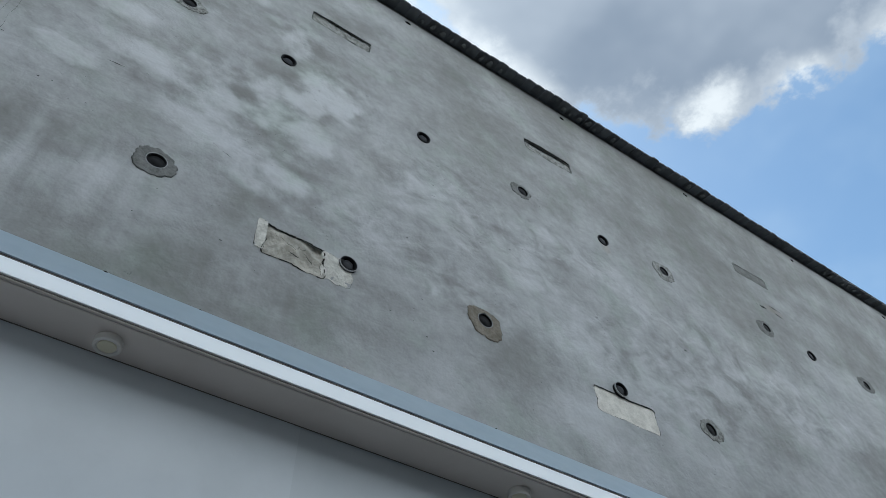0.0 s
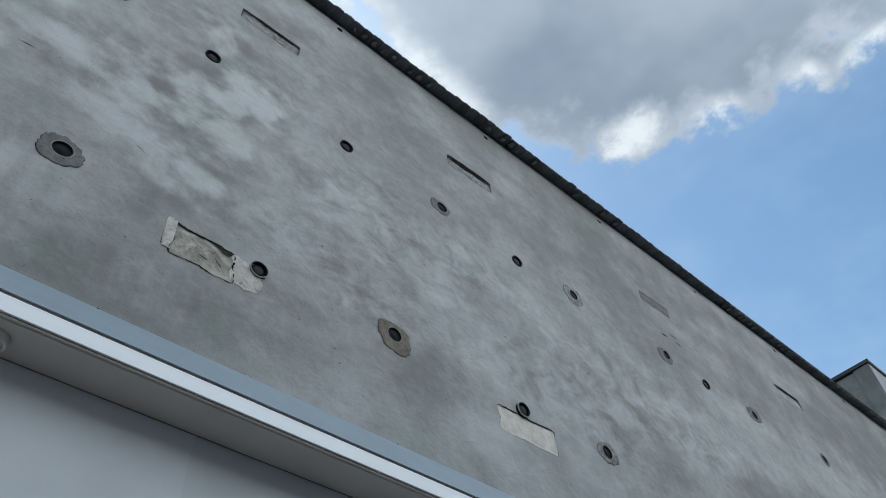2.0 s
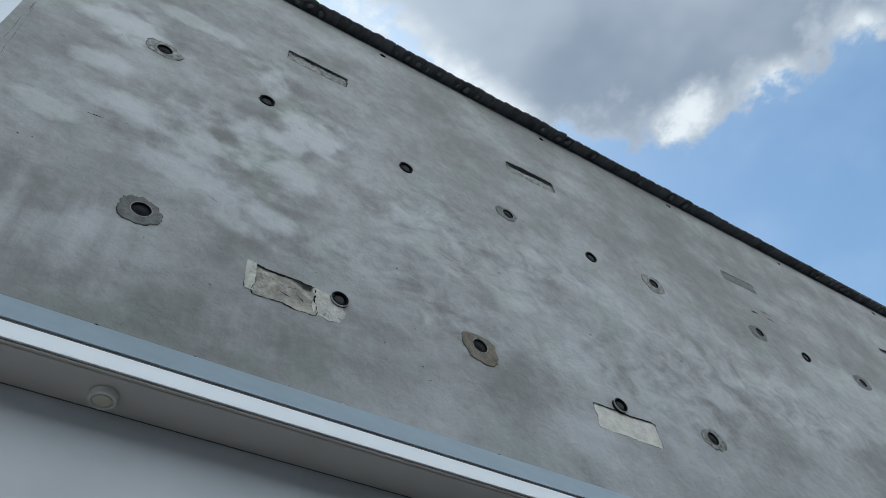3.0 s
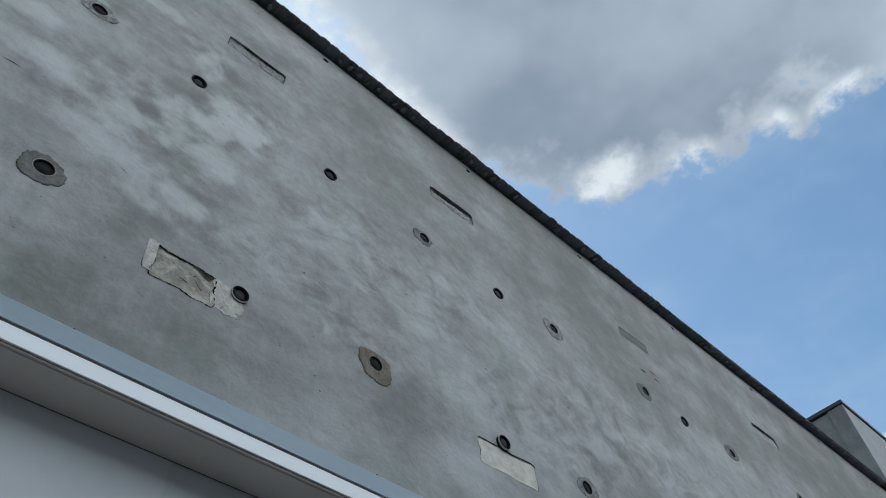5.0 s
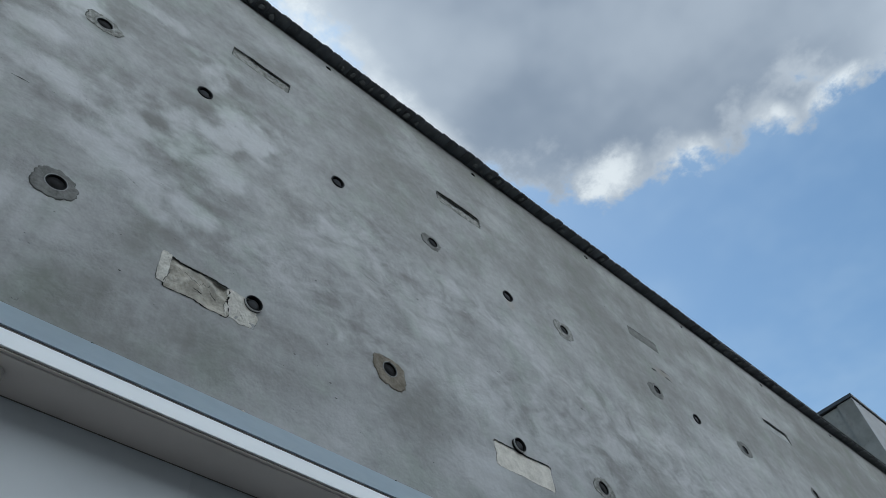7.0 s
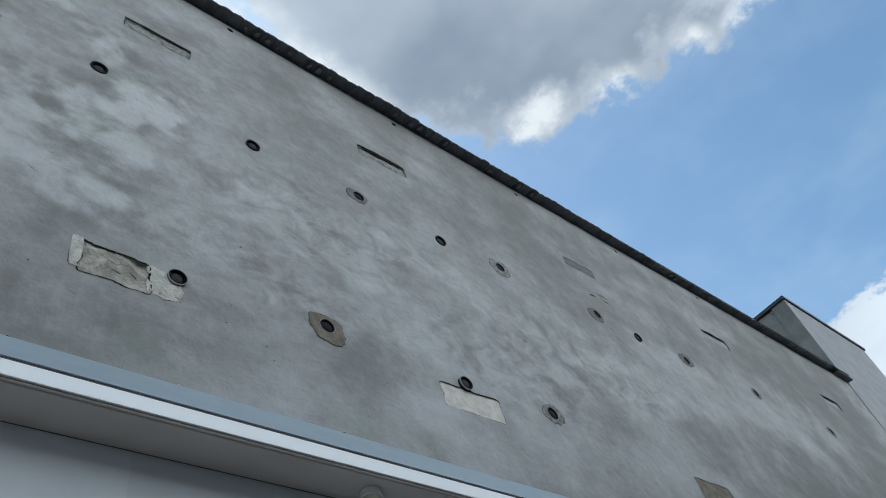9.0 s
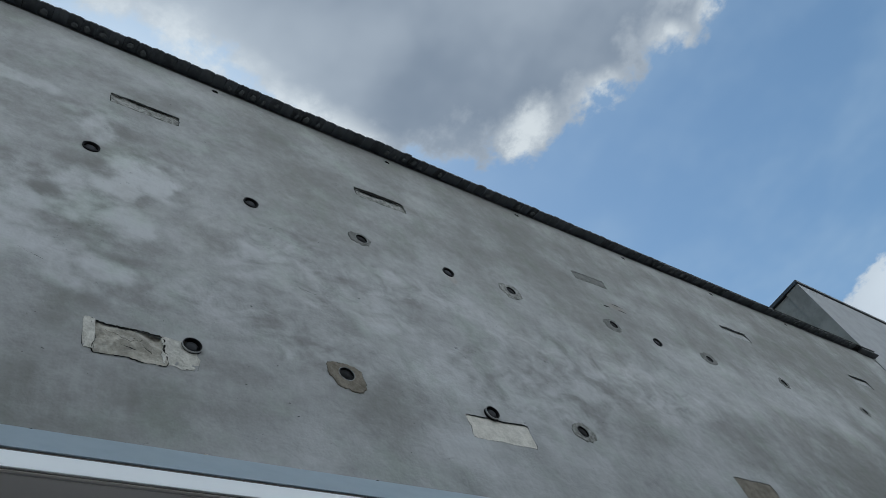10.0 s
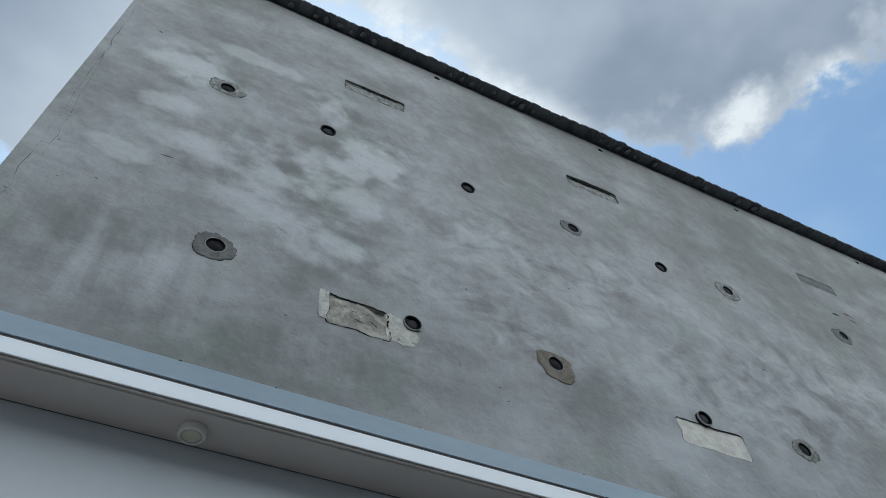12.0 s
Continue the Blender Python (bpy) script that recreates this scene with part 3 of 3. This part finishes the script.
eave_part("zinc_cover", [(-0.335, 4.754), (-0.331, 4.7525), (-0.012, 4.765), (-0.012, 5.182), (-0.022, 5.184)], ZINC, "blue-grey sloping zinc cover strip")

for x, mat, size in ((1.885, MORTAR_PALE, 0.010), (0.09, CREVICE, 0.009), (2.62, MORTAR_PALE, 0.006), (0.75, CREVICE, 0.006), (3.3, CREVICE, 0.007)):
    bm = bmesh.new()
    bmesh.ops.create_icosphere(bm, subdivisions=2, radius=size, matrix=Matrix.Translation((x, -0.024, 5.181)) @ Matrix.Diagonal((1.7, 0.8, 0.8, 1)))
    ob = part("mortar_crumb", bm, mat, eave)
    ob.matrix_parent_inverse = Matrix.Translation((0, 0.09, -4.5))

# ---- round surface lamps under the eave ----
lamp = empty("soffit_lamp", (0.268, -0.245, 4.4995), "round cream surface-mounted lamp, unlit, under the soffit", "lamp", "lamps under the eave")
down = Matrix.Rotation(radians(90), 4, "X")


def lamp_part(name, rings, material, label=""):
    bm = turned(rings, 48)
    bmesh.ops.transform(bm, matrix=Matrix.Rotation(radians(-90), 4, "X"), verts=bm.verts)     # y becomes -z
    return part(name, bm, material, lamp, label, smooth=False)


lamp_part("housing", [(0.0, 0.0), (0.080, 0.0), (0.083, 0.004), (0.083, 0.047), (0.079, 0.053), (0.066, 0.053), (0.062, 0.049), (0.060, 0.040), (0.0, 0.040)], LAMP_BODY)
lamp_part("diffuser", [(0.0, 0.0405), (0.055, 0.0405), (0.055, 0.047), (0.052, 0.050), (0.0, 0.051)], LAMP_GLASS, "pale yellowish lamp diffuser")
copy_thing(lamp, pose(3.292, -0.245, 4.4995))

# ---- pipe ends with their mortar collars ----
for i, (x, z, out, collar) in enumerate(PIPES):
    pipe = empty("pipe_end", (x, 0, z), "black plastic pipe end let into the rendered wall" if not collar else "black pipe end set in a rough mortar collar in the wall", "pipe", "pipe ends in the wall")
    y = wave(x, z)
    r = PIPE_R
    turn = pose(0, 0, 0, random.uniform(-2, 2), 0, random.uniform(-2, 2))
    bm = turned([(r - 0.002, y + 0.16), (r, y - out + 0.004), (r, y - out), (r - 0.010, y - out - 0.001), (r - 0.012, y - out + 0.003), (r - 0.012, y + 0.16)], 32)
    bmesh.ops.transform(bm, matrix=turn, verts=bm.verts)
    part("tube", bm, PIPE, pipe)
    part("rim", turned([(r + 0.0015, y - out + 0.012), (r + 0.003, y - out - 0.002), (r - 0.004, y - out - 0.003), (r - 0.005, y - out + 0.006)], 32), PIPE_RIM if collar or z < 7 else PIPE, pipe, "worn grey pipe rim" if collar or z < 7 else "black pipe rim")
    k = r - 0.013
    d = y - out + (0.014 if collar else 0.010)
    part("plug", turned([(k, d + 0.05), (k, d + 0.03), (k * 0.80, d + 0.027), (k * 0.76, d + 0.010), (k * 0.5, d + 0.003), (0.0, d)] if not collar else [(k, d + 0.05), (k, d + 0.006), (k * 0.9, d), (k * 0.55, d + 0.003), (k * 0.5, d - 0.002), (0.0, d - 0.003)], 32), PIPE_CAP if not collar else PIPE, pipe, "dark domed plug inside the pipe", True)
    if collar:
        w, h, power, lean, mat, proud, *reach = collar
        line = dial(reach[0], i) if reach else outline(w, h, power, 0.14, i * 1.7 + 1, lean, 110)
        line = [(px * k, pz * k) for px, pz in line for k in (max(1.0, (r + 0.028) / math.hypot(px, pz)),)]
        bm = bmesh.new()
        rows = []
        for f in (0.0, 0.001, 0.12, 0.35, 0.6, 0.85, 1.0):
            row = []
            for j, (px, pz) in enumerate(line):
                a = math.atan2(pz, px)
                m = max(math.hypot(px, pz), r + 0.02)
                q = m + (r + 0.002 - m) * f
                X, Z = math.cos(a) * q, math.sin(a) * q
                Y = wave(x + X, z + Z) - proud - 0.006 * noise.noise(((x + X) * 16, (z + Z) * 16, i)) - 0.005 * noise.noise(((x + X) * 42, (z + Z) * 42, i))
                row.append(bm.verts.new((X, Y + (0.05 if f == 0.0 else 0.0), Z)))
            rows.append(row)
        for a, b in zip(rows, rows[1:]):
            for j in range(len(line)):
                bm.faces.new((a[j], a[(j + 1) % len(line)], b[(j + 1) % len(line)], b[j]))
        part("mortar_collar", bm, mat, pipe, "rough mortar collar round the pipe", True)
        ob = crack([(x + px, z + pz) for px, pz in line], 0.008, i + 20, pipe, True)
        ob.matrix_parent_inverse = Matrix.Translation((-x, 0, -z))

# ---- small vent holes under the coping ----
for i, (x, z) in enumerate(HOLES):
    vent = empty("vent_hole", (x, 0, z), "small dark vent hole in the render under the coping", "vent", "vent holes under the coping")
    y = wave(x, z)
    bm = turned([(0.041, y + 0.001), (0.040, y + 0.05), (0.039, y + 0.14), (0.0, y + 0.14)], 20)
    for v in bm.verts:
        v.co.x *= 1.15
        v.co.z *= 0.85
        v.co.x += 0.006 * noise.noise((v.co.x * 30, v.co.z * 30, i))
    part("liner", bm, CREVICE, vent)

# ---- blocked pockets ----
for i, ((x, z, w, h, back, tilt, mat, rough), line) in enumerate(zip(POCKETS, pocket_lines)):
    label = "shallow wall pocket blocked with rough grey mortar" if i < 5 else ("wall pocket showing rough stone inside" if i == 5 else "wall pocket filled with %s mortar" % ("pale cream" if i == 6 else "brownish"))
    thing = empty("blocked_pocket", (0, 0, 0), label, "wall pocket", "pockets in the wall")
    patch("infill", x, z, [(px * 0.995, pz * 0.995) for px, pz in line], -back, rough, mat, thing, "", i, tilt, pipe_at=(4.95, 6.285) if i == 6 else None, chisel=0.019 if i == 5 else 0.0)
    crack([(x + px, z + pz) for px, pz in line], (0.009, 0.010, 0.007, 0.009, 0.009, 0.015, 0.005, 0.006)[i], 60 + i, thing, True)
    gap = (0.050, 0.090, 0, 0.060, 0.060, 0.030, 0.026, 0)[i]
    if gap:                                  # flat dark ribbon for the shade in the joint under the lintel
        top = sorted((x + px, z + pz) for px, pz in line if pz > h * 0.36)
        crack([(px, pz - gap * 0.35) for px, pz in top], gap, 90 + i, thing, False, "open_joint")
    if i == 5:
        for ax, az, bx, bz, width, seed in ((1.13, 6.27, 1.33, 6.20, 0.012, 1), (1.33, 6.20, 1.42, 6.24, 0.009, 2), (1.24, 6.15, 1.38, 6.11, 0.010, 3), (1.42, 6.19, 1.50, 6.10, 0.009, 4)):
            crack([(ax + (bx - ax) * f / 9 + 0.012 * noise.noise((f, seed, 0.5)), az + (bz - az) * f / 9 + 0.02 * noise.noise((f * 0.6, seed, 2.5))) for f in range(10)], width, 70 + seed, thing, False)
        for cx, cz, w, h, lean, seed in ((1.022, 6.205, 0.085, 0.34, -0.03, 41), (1.715, 6.175, 0.29, 0.31, -0.10, 43)):
            edge = outline(w, h, 9, 0.10, seed, lean, 96)
            patch("side_mortar", cx, cz, edge, 0.004, 0.007, MORTAR_SAND, thing, "pale mortar beside the stone", seed, pipe_at=(1.815, 6.30) if cx > 1.5 else None)
            crack([(cx + px, cz + pz) for px, pz in edge if math.hypot(cx + px - 1.815, cz + pz - 6.30) > 0.1], 0.005, seed, thing, False)

# ---- hairline cracks, chips and pits of the render ----
for x0, z0, x1, z1, w, seed in ((8.46, 9.43, 8.73, 9.44, 0.03, 1), (8.84, 9.57, 9.10, 9.55, 0.022, 2), (8.92, 9.44, 9.09, 9.415, 0.035, 3), (6.28, 7.465, 6.37, 7.455, 0.04, 4),
                                (-1.44, 5.4, -1.47, 7.6, 0.003, 5), (-1.47, 7.5, -1.52, 10.6, 0.0035, 6), (-1.36, 6.6, -1.50, 9.2, 0.0025, 7), (0.42, 7.02, 0.62, 6.93, 0.009, 8), (-0.62, 7.42, -0.48, 7.44, 0.014, 9),
                                (2.9, 7.55, 3.15, 7.50, 0.006, 10)):
    k = max(10, int(math.hypot(x1 - x0, z1 - z0) / 0.03))
    line = []
    for i in range(k + 1):
        f = i / k
        x, z = x0 + (x1 - x0) * f, z0 + (z1 - z0) * f
        line.append((x + 0.03 * noise.noise((x * 4, z * 4, seed)) * min(1, abs(z1 - z0)), z + 0.03 * noise.noise((x * 6, seed, z * 2)) * min(1, abs(x1 - x0))))
    crack(line, w, seed + 80, wall)
rnd = random.Random(5)
bm = bmesh.new()
for i in range(90):
    if i % 2:
        x, z = rnd.uniform(-1.5, 12), rnd.uniform(5.3, 11.3)
    else:
        cx, cz = ((-1.1, 6.6), (-0.5, 7.0), (0.4, 6.0), (1.4, 6.5), (2.6, 5.7), (3.4, 7.3), (0.0, 8.0), (2.2, 6.9), (4.0, 5.8), (6.9, 6.8))[i // 2 % 10]
        x, z = rnd.gauss(cx, 0.3), rnd.gauss(cz, 0.22)
    if x < LEFT + 0.05 or any(math.hypot(x - px, z - pz) < 0.25 for px, pz, *_ in PIPES):
        continue
    r = 0.0022 + 0.006 * rnd.random() ** 4
    long = rnd.uniform(1.0, 3.4)
    k = 7
    ring = [bm.verts.new((x + math.cos(2 * math.pi * j / k) * r * long * rnd.uniform(0.6, 1.2), wave(x, z) - 0.003, z + math.sin(2 * math.pi * j / k) * r * rnd.uniform(0.6, 1.2))) for j in range(k)]
    bm.faces.new(ring)
pits = part("render_pits", bm, CREVICE, wall)
tagged(pits, kind="stuff")

# ---- tiled coping ----
coping = empty("tiled_coping", (0, 0, TOP), "dark weathered tile coping along the wall top", "coping", kind="structure")


def on_coping(ob):
    ob.parent = coping
    ob.matrix_parent_inverse = Matrix.Translation((0, 0, -TOP))
    return ob


on_coping(part("mortar_bed", prism([(0.004, TOP + 0.002), (DEEP, TOP + 0.002), (DEEP, TOP + 0.16), (0.004, TOP + 0.075)], LEFT - 0.01, END, 60), DARK))
PITCH = 0.172
# dark slab added over the tiles, to keep sky light out of their gaps
on_coping(part("upper_course", prism([(-0.165, TOP + 0.078), (0.30, TOP + 0.190), (0.30, TOP + 0.205), (-0.170, TOP + 0.092)], LEFT + 0.02, END - 0.05, 90), DARK))


def tile_mesh(seed):
    bm = bmesh.new()
    n = 6
    rnd = random.Random(seed)
    ends = []
    for y, z in ((-0.185, 0.0), (0.24, 0.10)):
        lower = [bm.verts.new(((i / n - 0.5) * PITCH * (0.965 + 0.02 * rnd.random()), y + 0.006 * rnd.uniform(-1, 1), z + 0.026 * math.cos((i / n - 0.5) * math.pi))) for i in range(n + 1)]
        upper = [bm.verts.new((v.co.x, v.co.y, v.co.z + 0.024 + 0.003 * rnd.uniform(-1, 1))) for v in lower]
        ends.append((lower, upper))
    (l0, u0), (l1, u1) = ends
    for i in range(n):
        bm.faces.new((l0[i], l0[i + 1], l1[i + 1], l1[i]))
        bm.faces.new((u0[i], u0[i + 1], u1[i + 1], u1[i]))
        bm.faces.new((l0[i], l0[i + 1], u0[i + 1], u0[i]))
        bm.faces.new((l1[i], l1[i + 1], u1[i + 1], u1[i]))
    for i in (0, n):
        bm.faces.new((l0[i], u0[i], u1[i], l1[i]))
    bmesh.ops.recalc_face_normals(bm, faces=bm.faces)
    me = bpy.data.meshes.new("tile")
    bm.to_mesh(me)
    bm.free()
    me.materials.append(TILE)
    return me


def dab_mesh(seed):
    bm = bmesh.new()
    bmesh.ops.create_icosphere(bm, subdivisions=2, radius=1)
    for v in bm.verts:
        v.co *= 1 + 0.25 * noise.noise((v.co.x * 2, v.co.y * 2, v.co.z * 2 + seed))
        v.co = Vector((v.co.x * 0.042, v.co.y * 0.045, v.co.z * 0.02))
    me = bpy.data.meshes.new("mortar_dab")
    bm.to_mesh(me)
    bm.free()
    me.materials.append(DAB)
    return me


tile_meshes, dab_meshes = [tile_mesh(i) for i in range(7)], [dab_mesh(i * 2.3) for i in range(4)]
x, k = LEFT + 0.08, 0
while x < END - 0.9:
    ob = on_coping(new("tile", tile_meshes[k % 7]))
    sag = 0.008 * noise.noise((x * 0.9, 3, 0)) + random.uniform(-0.004, 0.004)
    ob.matrix_basis = pose(x, random.uniform(-0.008, 0.008) + 0.012 * noise.noise((x * 0.7, 8, 0)) + 0.035 * min(1, max(0, (x - 8) / 8)), TOP + 0.035 + sag, 0, random.uniform(-3, 3), random.uniform(-2, 2))
    if noise.noise((x * 0.8, 1, 4)) > -0.05 and random.random() < (0.9 if x < 7 else 0.35):
        dab = on_coping(new("mortar_dab", dab_meshes[k % 4]))
        dab.matrix_basis = pose(x + random.uniform(-0.02, 0.02), -0.075 + random.uniform(-0.02, 0.02), TOP + 0.038, 10, 0, random.uniform(-30, 30)) @ Matrix.Diagonal((random.uniform(0.5, 1.15), random.uniform(0.7, 1.4), 1, 1))
    x += PITCH
    k += 1
on_coping(part("end_flashing", prism([(-0.15, TOP + 0.01), (DEEP, TOP + 0.01), (DEEP, TOP + 0.12), (-0.15, TOP + 0.04)], END - 0.75, END + 0.1, 4), FAR_EDGE, None, "dark metal flashing at the coping's end"))

# ---- the taller building beyond ----
FT, FX = 14.84, 20.05
far = empty("taller_building", (FX, 0, 0), "taller white-rendered building with a dark roof edge, beyond the wall", "building")


def far_part(name, bm, material, label=""):
    ob = part(name, bm, material, far, label)
    ob.matrix_parent_inverse = Matrix.Translation((-FX, 0, 0))
    return ob


far_part("front_wall", box(FX, 25.1, -0.02, 0.44, 0, FT, 0.01), FAR_WHITE, "white rendered front")
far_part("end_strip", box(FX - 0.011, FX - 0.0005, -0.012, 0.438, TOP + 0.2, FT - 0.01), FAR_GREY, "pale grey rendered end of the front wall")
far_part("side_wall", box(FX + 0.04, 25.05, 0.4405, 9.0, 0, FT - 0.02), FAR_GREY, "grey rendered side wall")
far_part("roof_edge", box(FX - 0.06, 25.18, -0.07, 9.1, FT + 0.002, FT + 0.11, 0.01), FAR_EDGE, "dark metal roof edge")
